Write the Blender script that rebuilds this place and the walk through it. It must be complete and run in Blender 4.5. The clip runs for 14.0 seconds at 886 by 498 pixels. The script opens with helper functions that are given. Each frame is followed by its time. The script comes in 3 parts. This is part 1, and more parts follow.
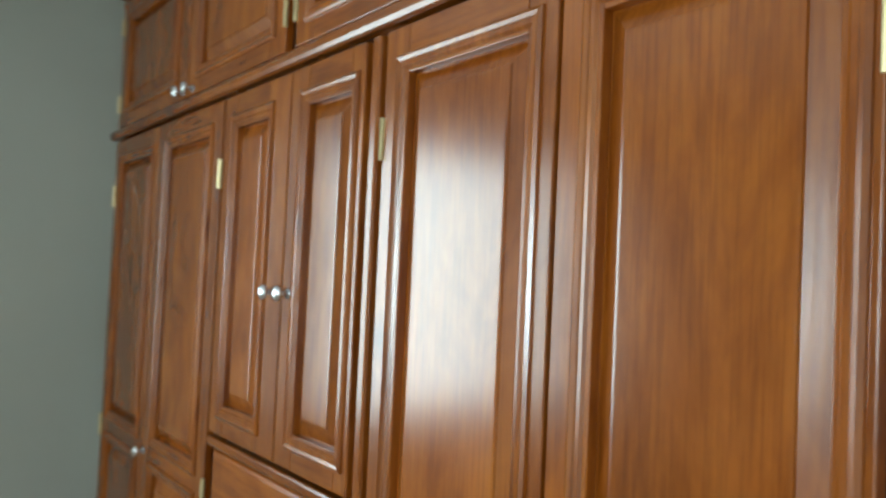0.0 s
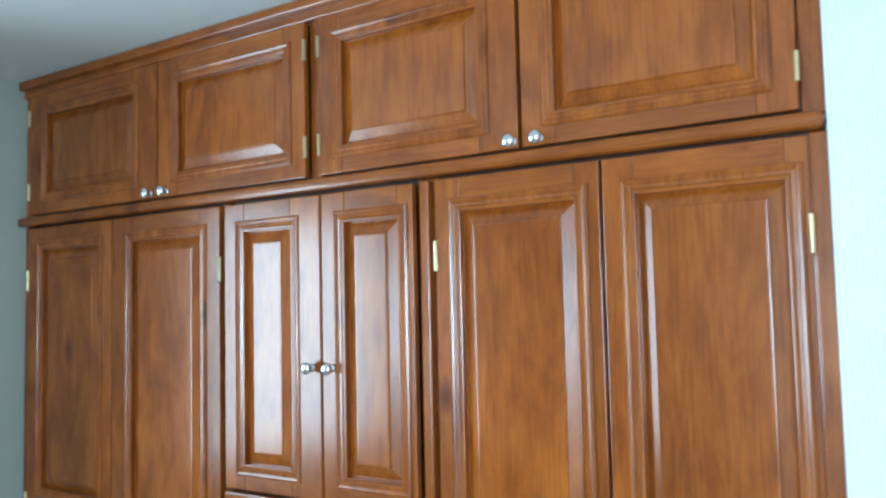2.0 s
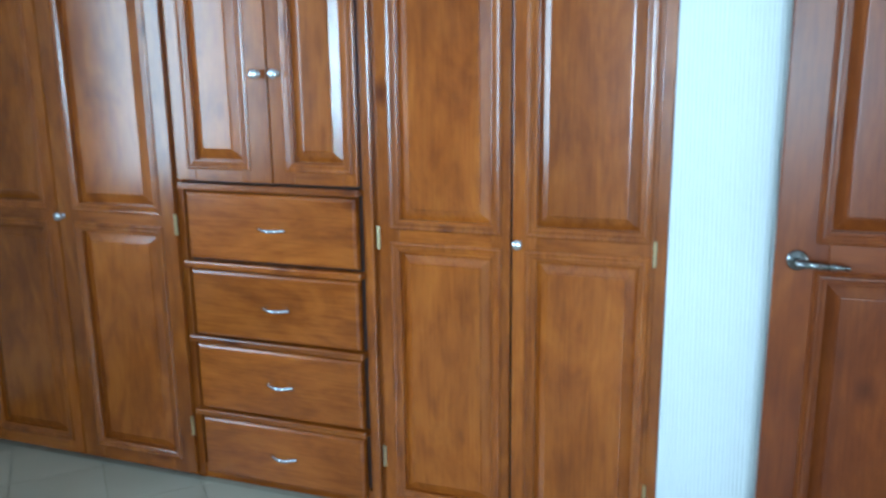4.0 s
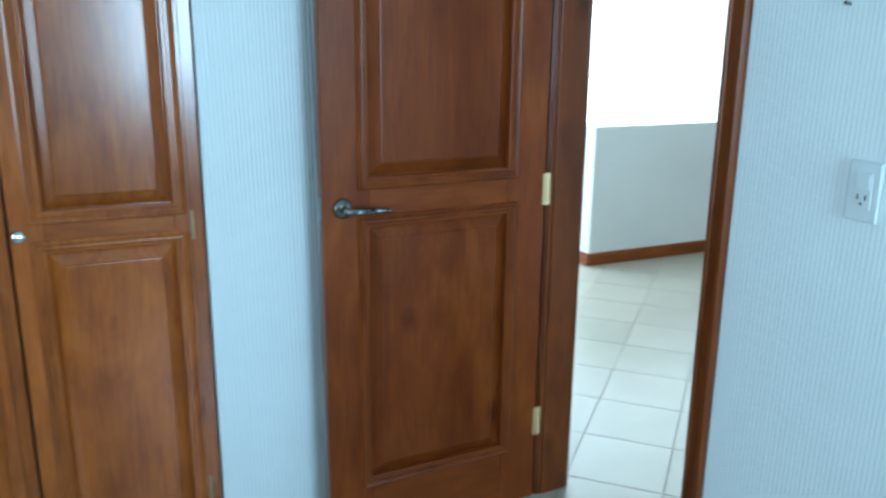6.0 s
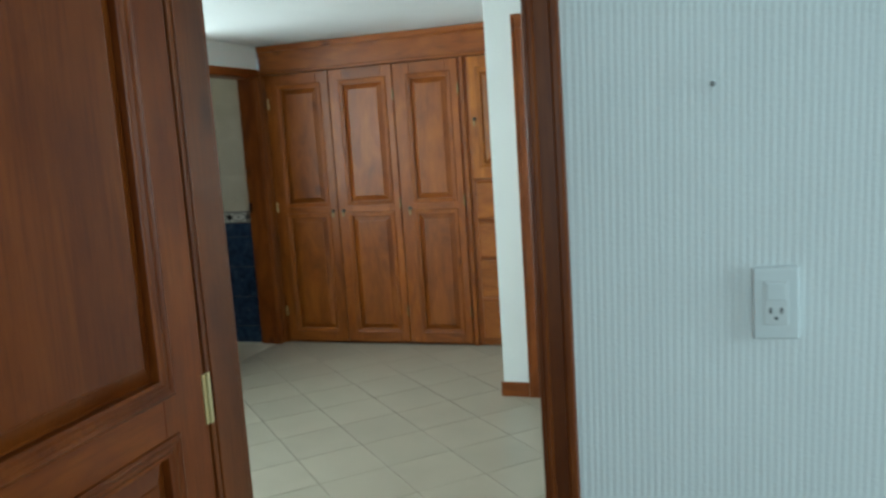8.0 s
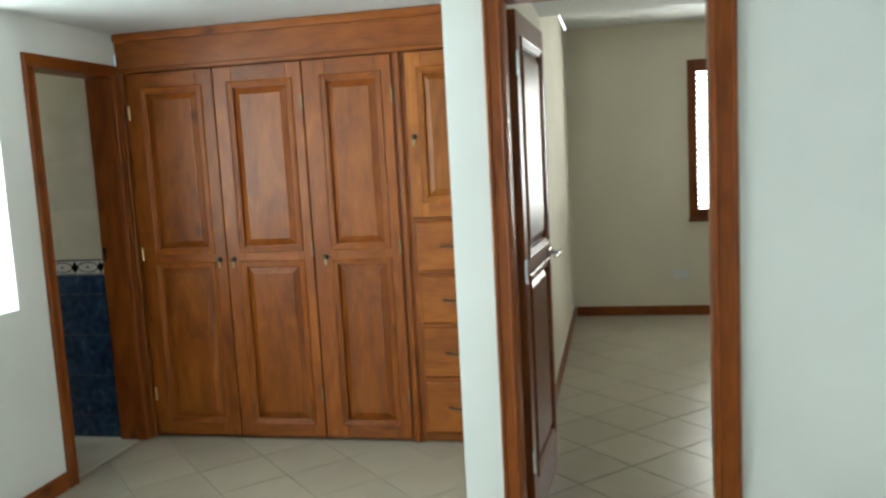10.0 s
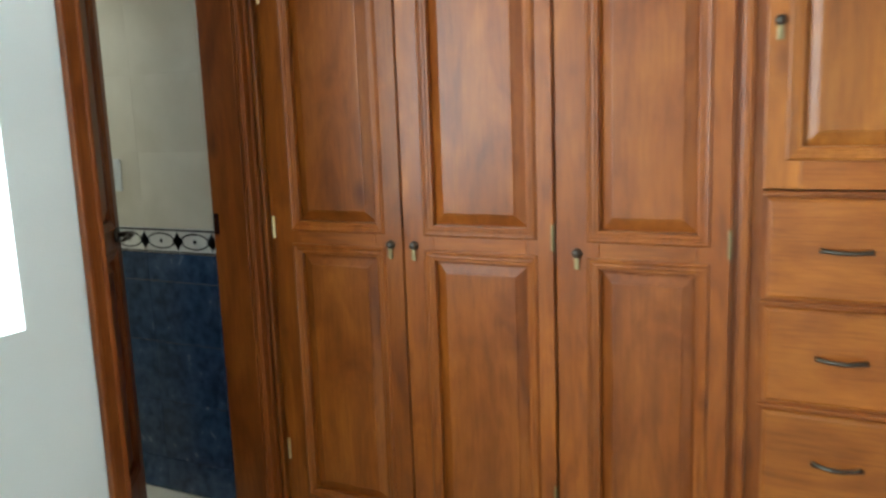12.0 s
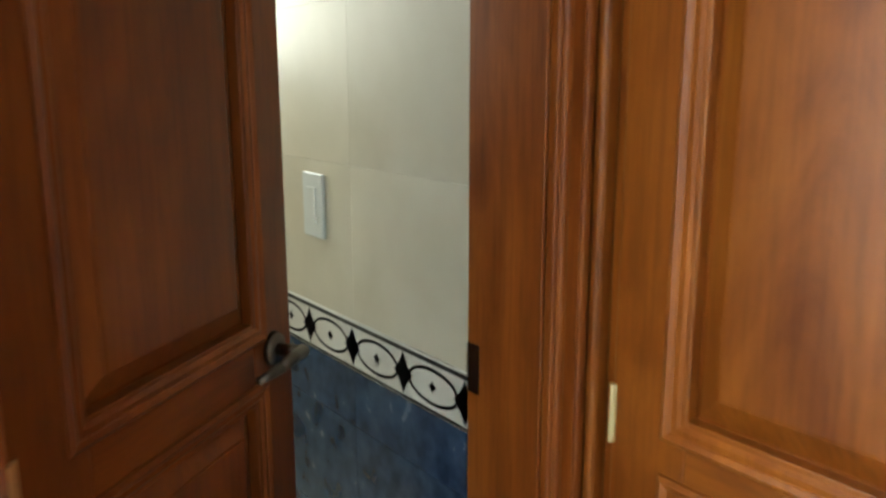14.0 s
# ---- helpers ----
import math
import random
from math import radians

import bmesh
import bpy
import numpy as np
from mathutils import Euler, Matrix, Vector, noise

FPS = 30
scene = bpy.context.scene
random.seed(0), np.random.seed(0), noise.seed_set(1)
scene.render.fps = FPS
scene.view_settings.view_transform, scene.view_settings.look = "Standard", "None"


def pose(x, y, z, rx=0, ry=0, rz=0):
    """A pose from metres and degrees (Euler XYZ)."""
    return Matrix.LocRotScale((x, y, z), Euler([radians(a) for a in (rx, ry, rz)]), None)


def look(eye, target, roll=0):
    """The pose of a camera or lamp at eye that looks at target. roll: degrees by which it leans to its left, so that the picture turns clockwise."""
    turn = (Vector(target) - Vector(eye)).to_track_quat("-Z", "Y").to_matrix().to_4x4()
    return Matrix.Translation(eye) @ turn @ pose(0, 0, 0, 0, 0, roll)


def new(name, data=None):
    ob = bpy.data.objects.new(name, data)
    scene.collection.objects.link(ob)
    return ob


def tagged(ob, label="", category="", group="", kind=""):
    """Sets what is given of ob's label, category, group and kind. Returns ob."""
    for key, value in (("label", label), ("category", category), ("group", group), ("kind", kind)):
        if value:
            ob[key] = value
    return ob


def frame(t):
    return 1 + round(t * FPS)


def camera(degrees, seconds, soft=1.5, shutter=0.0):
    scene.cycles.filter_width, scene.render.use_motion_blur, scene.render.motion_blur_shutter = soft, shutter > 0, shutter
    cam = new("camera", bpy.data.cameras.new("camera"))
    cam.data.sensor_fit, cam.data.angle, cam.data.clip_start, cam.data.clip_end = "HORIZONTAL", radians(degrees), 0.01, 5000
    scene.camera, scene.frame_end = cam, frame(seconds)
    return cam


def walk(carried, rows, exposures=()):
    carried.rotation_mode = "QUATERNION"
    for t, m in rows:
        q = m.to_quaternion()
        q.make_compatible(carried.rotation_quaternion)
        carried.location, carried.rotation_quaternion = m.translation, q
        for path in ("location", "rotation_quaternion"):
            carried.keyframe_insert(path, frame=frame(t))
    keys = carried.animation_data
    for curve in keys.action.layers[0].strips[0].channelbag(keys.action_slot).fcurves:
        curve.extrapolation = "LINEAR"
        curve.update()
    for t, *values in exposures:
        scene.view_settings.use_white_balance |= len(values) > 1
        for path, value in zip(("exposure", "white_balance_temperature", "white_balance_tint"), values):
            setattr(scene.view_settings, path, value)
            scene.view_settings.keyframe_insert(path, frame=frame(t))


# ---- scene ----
cam = camera(57.1, 14.0, soft=2.6, shutter=0.4)
PATH = [
    (0, (0.327, -0.75, 1.558), (-1.291, 0.423, 1.631), 2.6),
    (0.5, (0.128, -0.937, 1.592), (-1.207, 0.551, 1.649), -2.2),
    (1, (0.081, -1.223, 1.676), (-1.092, 0.395, 1.774), -2.6),
    (1.5, (0.104, -1.506, 1.673), (-0.998, 0.158, 1.804), -1.4),
    (2, (0.221, -1.7, 1.68), (-0.866, -0.026, 1.814), -1.3),
    (2.2, (0.262, -1.794, 1.698), (-0.86, -0.141, 1.798), -1.6),
    (4.4, (0.07, -2.39, 1.491), (-0.361, -0.496, 1.015), -2.0),
    (4.5, (0.042, -2.387, 1.486), (-0.313, -0.477, 1.011), -2.9),
    (5, (-0.066, -2.408, 1.489), (0.041, -0.485, 0.951), -0.1),
    (5.5, (-0.17, -2.266, 1.436), (0.37, -0.415, 0.906), -0.9),
    (5.6, (-0.154, -2.274, 1.436), (0.417, -0.426, 0.926), -2.6),
    (6, (-0.287, -2.159, 1.483), (0.507, -0.397, 0.968), 0.6),
    (6.5, (-0.564, -1.9, 1.477), (0.808, -0.501, 1.075), 0.2),
    (7, (-0.57, -1.649, 1.466), (1.008, -0.466, 1.131), 0.2),
    (7.5, (-0.466, -1.339, 1.487), (1.302, -0.45, 1.194), -2.0),
    (8, (-0.279, -1.016, 1.491), (1.597, -0.38, 1.217), -3.8),
    (8.2, (-0.185, -0.904, 1.494), (1.709, -0.331, 1.205), -3.7),
    (10.4, (1.486, -0.177, 1.5), (3.43, 0.238, 1.273), -3.1),
    (10.5, (1.58, -0.089, 1.468), (3.523, 0.327, 1.243), -3.1),
    (11, (2.006, 0.042, 1.439), (3.905, 0.603, 1.16), -2.1),
    (11.5, (2.466, 0.197, 1.429), (4.296, 0.935, 1.103), -4.1),
    (12, (2.957, 0.355, 1.408), (4.712, 1.253, 1.073), -2.1),
    (12.5, (3.373, 0.694, 1.429), (5.051, 1.72, 1.069), -2.5),
    (13, (3.787, 0.913, 1.425), (5.295, 2.169, 1.039), -2.9),
    (13.5, (4.137, 1.168, 1.44), (5.396, 2.68, 1.082), -0.6),
    (14, (4.402, 1.47, 1.445), (5.562, 3.046, 1.032), -0.1),
]
walk(cam, [(t, look(a, b, r)) for t, a, b, r in PATH], exposures=(
    (0, -0.05, 6700, 6), (0.5, 0.25, 6400, 6), (1.0, 0.32, 6300, 6), (1.5, 0.4, 5500, 4), (2.2, 0.4, 5500, 4), (4.4, 0.2, 5150, 2), (5.0, 0.15, 5250, 2), (5.5, -0.05, 5250, -1), (6.0, -0.3, 5050, -2),
    (6.5, -0.65, 5100, -6), (7.0, -0.82, 5350, -6), (7.5, -0.95, 5750, -4), (8.2, -0.7, 6000, 0), (10.4, -0.4, 6300, 2), (12, 0.0, 5900, 3), (13, 0.5, 5800, 2), (13.5, 0.72, 5250, 3), (14, 0.62, 6200, 2)))

# ---- world and daylight ----
world = bpy.data.worlds.new("daylight")
scene.world = world
world.use_nodes = True
_n = world.node_tree.nodes
_sky = _n.new("ShaderNodeTexSky")
_sky.sky_type, _sky.sun_disc = "NISHITA", False
_sky.sun_elevation, _sky.sun_rotation = radians(55), radians(200)
_n["Background"].inputs["Strength"].default_value = 0.15
world.node_tree.links.new(_sky.outputs[0], _n["Background"].inputs["Color"])


def window_light(name, eye, target, w, h, power, color=(1, 1, 1), spread=180):
    d = bpy.data.lights.new(name, "AREA")
    d.shape, d.size, d.size_y, d.energy, d.color = "RECTANGLE", w, h, power, color
    d.spread = radians(spread)
    ob = new(name, d)
    ob.matrix_world = look(eye, target)
    return ob


window_light("window_light_bedroom", (-2.86, -1.64, 1.55), (0, -1.64, 1.55), 1.28, 1.2, 43, (0.74, 0.92, 1.0), spread=142)
# fill light added behind the camera; no such window is known
window_light("added_light_south", (0.675, -4.66, 1.55), (0.4, 0, 1.4), 1.05, 1.2, 66, (0.74, 0.92, 1.0), spread=110)
window_light("window_light_hall", (3.45, 2.24, 1.57), (3.45, 0, 1.3), 1.5, 1.25, 26, (0.88, 0.99, 1.0))
# added at the landing's unseen end to brighten the low east wall
window_light("added_light_landing", (1.95, 3.36, 1.3), (1.95, 0, 1.1), 1.3, 1.7, 42, (0.92, 0.99, 1.0))
window_light("window_light_room", (8.42, -1.75, 1.5), (4, -1.75, 1.3), 1.2, 1.2, 105, (1.0, 0.97, 0.92))
# fill light added to brighten the bathroom wall, its source unseen
window_light("added_light_bath", (4.7, 4.14, 1.75), (4.85, 2.3, 1.2), 0.5, 0.5, 9.5, (1.0, 0.97, 0.85))


# ---- materials ----
def mat(name, color=(0.5, 0.5, 0.5), rough=0.5, metal=0.0):
    m = bpy.data.materials.new(name)
    m.use_nodes = True
    b = m.node_tree.nodes["Principled BSDF"]
    b.inputs["Base Color"].default_value = (*color, 1)
    b.inputs["Roughness"].default_value = rough
    b.inputs["Metallic"].default_value = metal
    return m, m.node_tree.nodes, m.node_tree.links, b


def ramp(nodes, stops):
    r = nodes.new("ShaderNodeValToRGB")
    e = r.color_ramp.elements
    while len(e) < len(stops):
        e.new(0.5)
    for el, (p, c) in zip(e, stops):
        el.position, el.color = p, (*c, 1)
    return r


def tex(n, l, kind, vector, **values):
    t = n.new(kind)
    for k, v in values.items():
        t.inputs[k.replace("_", " ")].default_value = v
    l.new(vector, t.inputs["Vector"])
    return t


def times(n, l, a, b, factor=1.0):
    mx = n.new("ShaderNodeMix")
    mx.data_type, mx.blend_type = "RGBA", "MULTIPLY"
    mx.inputs[0].default_value = factor
    l.new(a, mx.inputs[6])
    l.new(b, mx.inputs[7])
    return mx.outputs[2]


def wood(name, along, dark, mid, light, rough=0.22, gloss=0.5):
    """Varnished timber whose grain runs along the named axis: figure, pores, stain blotches and knots."""
    m, n, l, b = mat(name)
    tc, info = n.new("ShaderNodeTexCoord"), n.new("ShaderNodeObjectInfo")
    add = n.new("ShaderNodeVectorMath")
    add.operation = "MULTIPLY_ADD"
    l.new(info.outputs["Random"], add.inputs[0])
    add.inputs[1].default_value = (17, 9, 23)
    l.new(tc.outputs["Object"], add.inputs[2])

    def stretched(across, length):
        mp = n.new("ShaderNodeMapping")
        mp.inputs["Scale"].default_value = [length if k == along else across for k in "xyz"]
        l.new(add.outputs[0], mp.inputs[0])
        return mp.outputs[0]

    fig = tex(n, l, "ShaderNodeTexNoise", stretched(8, 2.2), Scale=1.0, Detail=5.0, Roughness=0.6, Distortion=1.8)
    pores = tex(n, l, "ShaderNodeTexNoise", stretched(150, 7), Scale=1.0, Detail=3.0)
    blot = tex(n, l, "ShaderNodeTexNoise", stretched(9, 4.5), Scale=1.0, Detail=5.0, Roughness=0.62)
    wide = tex(n, l, "ShaderNodeTexNoise", stretched(2.6, 1.6), Scale=1.0, Detail=2.0)
    knots = tex(n, l, "ShaderNodeTexVoronoi", stretched(4.2, 2.6), Scale=1.0)
    col = ramp(n, [(0.3, dark), (0.5, mid), (0.72, light)])
    l.new(fig.outputs["Fac"], col.inputs[0])
    out = col.outputs[0]
    for src, stops in ((pores.outputs["Fac"], [(0.32, (0.80, 0.76, 0.72)), (0.55, (1, 1, 1))]),
                       (blot.outputs["Fac"], [(0.33, (0.82, 0.75, 0.68)), (0.58, (1.05, 1.05, 1.03))]),
                       (wide.outputs["Fac"], [(0.36, (0.86, 0.83, 0.79)), (0.62, (1.08, 1.08, 1.06))]),
                       (knots.outputs["Distance"], [(0.03, (0.42, 0.32, 0.27)), (0.15, (1, 1, 1))])):
        g = ramp(n, stops)
        l.new(src, g.inputs[0])
        out = times(n, l, out, g.outputs[0])
    vary = n.new("ShaderNodeHueSaturation")
    mr = n.new("ShaderNodeMapRange")
    mr.inputs["To Min"].default_value, mr.inputs["To Max"].default_value = 0.88, 1.13
    l.new(info.outputs["Random"], mr.inputs[0])
    l.new(mr.outputs[0], vary.inputs["Value"])
    l.new(out, vary.inputs["Color"])
    l.new(vary.outputs[0], b.inputs["Base Color"])
    rr = n.new("ShaderNodeMapRange")
    rr.inputs["To Min"].default_value, rr.inputs["To Max"].default_value = rough - 0.03, rough + 0.07
    l.new(blot.outputs["Fac"], rr.inputs[0])
    l.new(rr.outputs[0], b.inputs["Roughness"])
    b.inputs["Specular IOR Level"].default_value = gloss
    bp = n.new("ShaderNodeBump")
    bp.inputs["Strength"].default_value, bp.inputs["Distance"].default_value = 0.10, 0.0012
    l.new(pores.outputs["Fac"], bp.inputs["Height"])
    b2 = n.new("ShaderNodeBump")
    b2.inputs["Strength"].default_value, b2.inputs["Distance"].default_value = 0.12, 0.004
    l.new(wide.outputs["Fac"], b2.inputs["Height"])
    l.new(bp.outputs[0], b2.inputs["Normal"])
    l.new(b2.outputs[0], b.inputs["Normal"])
    return m


C1 = ((0.21, 0.053, 0.006), (0.285, 0.076, 0.008), (0.35, 0.104, 0.012))
C2 = ((0.11, 0.025, 0.004), (0.155, 0.038, 0.005), (0.19, 0.050, 0.007))
C3 = ((0.20, 0.050, 0.006), (0.275, 0.074, 0.008), (0.35, 0.106, 0.014))
C4 = ((0.165, 0.038, 0.005), (0.225, 0.058, 0.008), (0.28, 0.08, 0.012))
C5 = ((0.11, 0.023, 0.003), (0.15, 0.034, 0.004), (0.185, 0.047, 0.006))
WOOD_V, WOOD_H = wood("honey_wood_upright", "z", *C1, rough=0.2, gloss=0.62), wood("honey_wood_level", "x", *C1, rough=0.2, gloss=0.62)
BED_V, BED_H = wood("mahogany_wood_upright", "z", *C5, rough=0.3, gloss=0.25), wood("mahogany_wood_level", "x", *C5, rough=0.3, gloss=0.25)
DARK_V, DARK_H = wood("red_wood_upright", "z", *C2, rough=0.32, gloss=0.3), wood("red_wood_level", "x", *C2, rough=0.32, gloss=0.3)
GOLD_V, GOLD_H = wood("golden_wood_upright", "z", (0.28, 0.085, 0.011), (0.38, 0.125, 0.017), (0.47, 0.17, 0.026), rough=0.33, gloss=0.4), wood("golden_wood_level", "x", (0.25, 0.072, 0.009), (0.33, 0.1, 0.013), (0.40, 0.134, 0.019), rough=0.33, gloss=0.4)
HALL_V, HALL_H = wood("brown_wood_upright", "z", *C3, rough=0.33, gloss=0.4), wood("brown_wood_level", "x", *C3, rough=0.33, gloss=0.4)
TRIM_V, TRIM_H = wood("trim_wood_upright", "z", *C4, rough=0.34, gloss=0.35), wood("trim_wood_level", "x", *C4, rough=0.34, gloss=0.35)
TRIM_Y = wood("trim_wood_along", "y", *C4, rough=0.34, gloss=0.35)


def plaster(name, color, ribs=0.0, relief=0.14, rough=0.75):
    m, n, l, b = mat(name, color, rough)
    tc = n.new("ShaderNodeTexCoord")
    big = n.new("ShaderNodeTexNoise")
    big.inputs["Scale"].default_value, big.inputs["Detail"].default_value = 1.3, 4
    l.new(tc.outputs["Object"], big.inputs["Vector"])
    r = ramp(n, [(0.3, tuple(c * 0.93 for c in color)), (0.7, tuple(min(1, c * 1.03) for c in color))])
    l.new(big.outputs["Fac"], r.inputs[0])
    l.new(r.outputs[0], b.inputs["Base Color"])
    fine = n.new("ShaderNodeTexNoise")
    fine.inputs["Scale"].default_value, fine.inputs["Detail"].default_value = 140, 3
    l.new(tc.outputs["Object"], fine.inputs["Vector"])
    bp = n.new("ShaderNodeBump")
    bp.inputs["Strength"].default_value, bp.inputs["Distance"].default_value = 0.25, 0.002
    l.new(fine.outputs["Fac"], bp.inputs["Height"])
    l.new(bp.outputs[0], b.inputs["Normal"])
    if ribs:
        mp = n.new("ShaderNodeMapping")
        mp.inputs["Scale"].default_value = (1, 1, 0.02)
        l.new(tc.outputs["Object"], mp.inputs[0])
        wv = n.new("ShaderNodeTexWave")
        wv.wave_type, wv.bands_direction = "BANDS", "DIAGONAL"
        wv.inputs["Scale"].default_value, wv.inputs["Distortion"].default_value = ribs, 2.2
        wv.inputs["Detail"].default_value, wv.inputs["Detail Scale"].default_value = 2, 0.7
        l.new(mp.outputs[0], wv.inputs["Vector"])
        b2 = n.new("ShaderNodeBump")
        b2.inputs["Strength"].default_value, b2.inputs["Distance"].default_value = relief, 0.003
        l.new(wv.outputs["Fac"], b2.inputs["Height"])
        l.new(bp.outputs[0], b2.inputs["Normal"])
        l.new(b2.outputs[0], b.inputs["Normal"])
    return m


RIBBED_DEEP = plaster("deep_ribbed_white_plaster", (0.71, 0.735, 0.73), ribs=57, relief=0.55)
RIBBED = plaster("ribbed_white_plaster", (0.76, 0.785, 0.775), ribs=57)
WHITE = plaster("smooth_white_plaster", (0.83, 0.85, 0.83))
CREAM = plaster("cream_plaster", (0.70, 0.66, 0.55))
CEIL = plaster("ceiling_white_paint", (0.72, 0.74, 0.74))
# grey-green tone carries the shade of the wall that holds the west window
SHADED_WALL = plaster("shade_toned_plaster", (0.44, 0.46, 0.41))


def tile_mat(name, a, b_, rough, scale=4.0, vary=0.1, patchy=0.1):
    m, n, l, b = mat(name, a, rough)
    tc, info = n.new("ShaderNodeTexCoord"), n.new("ShaderNodeObjectInfo")
    add = n.new("ShaderNodeVectorMath")
    add.operation = "MULTIPLY_ADD"
    l.new(info.outputs["Random"], add.inputs[0])
    add.inputs[1].default_value = (31, 13, 7)
    l.new(tc.outputs["Object"], add.inputs[2])
    no = n.new("ShaderNodeTexNoise")
    no.inputs["Scale"].default_value, no.inputs["Detail"].default_value, no.inputs["Distortion"].default_value = scale, 4, 0.2
    l.new(add.outputs[0], no.inputs["Vector"])
    r = ramp(n, [(0.3, a), (0.7, b_)])
    l.new(no.outputs["Fac"], r.inputs[0])
    hv = n.new("ShaderNodeHueSaturation")
    mr = n.new("ShaderNodeMapRange")
    mr.inputs["To Min"].default_value, mr.inputs["To Max"].default_value = 1 - vary, 1 + vary
    l.new(info.outputs["Random"], mr.inputs[0])
    l.new(mr.outputs[0], hv.inputs["Value"])
    l.new(r.outputs[0], hv.inputs["Color"])
    l.new(hv.outputs[0], b.inputs["Base Color"])
    rr = n.new("ShaderNodeMapRange")
    rr.inputs["To Min"].default_value, rr.inputs["To Max"].default_value = rough - patchy * 0.8, rough + patchy * 1.2
    l.new(no.outputs["Fac"], rr.inputs[0])
    l.new(rr.outputs[0], b.inputs["Roughness"])
    bp = n.new("ShaderNodeBump")
    bp.inputs["Strength"].default_value, bp.inputs["Distance"].default_value = patchy, 0.002
    l.new(no.outputs["Fac"], bp.inputs["Height"])
    l.new(bp.outputs[0], b.inputs["Normal"])
    return m


TILE = tile_mat("beige_floor_tile", (0.375, 0.34, 0.265), (0.425, 0.388, 0.305), 0.3, 3.0, 0.04, 0.03)
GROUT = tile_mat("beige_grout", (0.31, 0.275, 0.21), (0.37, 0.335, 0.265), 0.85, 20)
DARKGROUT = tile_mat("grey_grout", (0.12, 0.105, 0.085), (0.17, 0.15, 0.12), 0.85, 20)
BLUE = tile_mat("blue_wall_tile", (0.012, 0.029, 0.072), (0.048, 0.095, 0.18), 0.22, 22, 0.12)
BEIGE = tile_mat("beige_wall_tile", (0.60, 0.56, 0.45), (0.70, 0.66, 0.55), 0.35, 5, 0.03)
BORDER = tile_mat("white_border_tile", (0.68, 0.68, 0.64), (0.76, 0.76, 0.72), 0.3, 8, 0.03)
CHROME = mat("brushed_chrome", (0.75, 0.76, 0.78), 0.18, 1.0)[0]
BRASS = mat("pale_brass", (0.72, 0.60, 0.34), 0.32, 1.0)[0]
AGED = mat("aged_brass", (0.30, 0.23, 0.12), 0.42, 1.0)[0]
BRONZE = mat("dark_bronze", (0.10, 0.085, 0.07), 0.35, 1.0)[0]
STEEL = mat("dark_steel", (0.22, 0.22, 0.22), 0.25, 1.0)[0]
INK = mat("black_glaze", (0.012, 0.012, 0.014), 0.3)[0]
GREY = mat("grey_glaze", (0.22, 0.25, 0.26), 0.3)[0]
# near-black colour puts the shade between doors and drawers into the carcass
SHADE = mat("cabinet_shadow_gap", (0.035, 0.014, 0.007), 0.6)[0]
PLASTIC = mat("white_plastic", (0.67, 0.705, 0.70), 0.35)[0]
INSERT = mat("greyish_plastic", (0.66, 0.68, 0.67), 0.35)[0]
SLOT = mat("dark_plastic", (0.05, 0.05, 0.05), 0.5)[0]
SLAT = mat("white_blind_slat", (0.8, 0.8, 0.78), 0.5)[0]
GLASS, _gn, _gl, _gb = mat("window_glass", (1, 1, 1), 0.0)
_gb.inputs["Transmission Weight"].default_value, _gb.inputs["IOR"].default_value = 1.0, 1.45
GLOW, _wn, _wl, _wb = mat("bright_sky_backdrop", (1, 1, 1), 1.0)
_wb.inputs["Emission Color"].default_value, _wb.inputs["Emission Strength"].default_value = (0.93, 0.98, 1.0, 1), 6.0


# ---- mesh helpers ----
def box(bm, x0, x1, y0, y1, z0, z1, bevel=0.0):
    x0, x1, y0, y1, z0, z1 = min(x0, x1), max(x0, x1), min(y0, y1), max(y0, y1), min(z0, z1), max(z0, z1)
    m = Matrix.LocRotScale(((x0 + x1) / 2, (y0 + y1) / 2, (z0 + z1) / 2), None, (x1 - x0, y1 - y0, z1 - z0))
    g = bmesh.ops.create_cube(bm, size=1, matrix=m)
    if bevel:
        es = list({e for v in g["verts"] for e in v.link_edges})
        bmesh.ops.bevel(bm, geom=es, offset=bevel, segments=2, affect="EDGES", profile=0.5)
    return bm


def cyl(bm, p, q, r0, r1=None, seg=16):
    p, q = Vector(p), Vector(q)
    d = q - p
    m = Matrix.Translation((p + q) / 2) @ d.to_track_quat("Z", "Y").to_matrix().to_4x4()
    bmesh.ops.create_cone(bm, cap_ends=True, segments=seg, radius1=r0, radius2=r0 if r1 is None else r1, depth=d.length, matrix=m)
    return bm


def ball(bm, c, r, s=(1, 1, 1)):
    bmesh.ops.create_uvsphere(bm, u_segments=16, v_segments=10, radius=r, matrix=Matrix.LocRotScale(c, None, s))
    return bm


def rings(bm, x0, x1, z0, z1, steps, cap=True):
    """Nested rectangles facing -y: steps of (inset, y); the last is filled."""
    loops = []
    for i, y in steps:
        loops.append([bm.verts.new(c) for c in ((x0 + i, y, z0 + i), (x1 - i, y, z0 + i), (x1 - i, y, z1 - i), (x0 + i, y, z1 - i))])
    for a, b in zip(loops, loops[1:]):
        for k in range(4):
            bm.faces.new((a[k], a[(k + 1) % 4], b[(k + 1) % 4], b[k]))
    if cap:
        bm.faces.new(loops[-1])
    return bm


def part(name, bm, material, parent=None, label="", smooth=False):
    me = bpy.data.meshes.new(name)
    bmesh.ops.recalc_face_normals(bm, faces=bm.faces) if len(bm.faces) < 4000 else None
    bm.to_mesh(me)
    bm.free()
    me.materials.append(material)
    if smooth:
        for p in me.polygons:
            p.use_smooth = True
    ob = new(name, me)
    if parent:
        ob.parent = parent
    return tagged(ob, label)


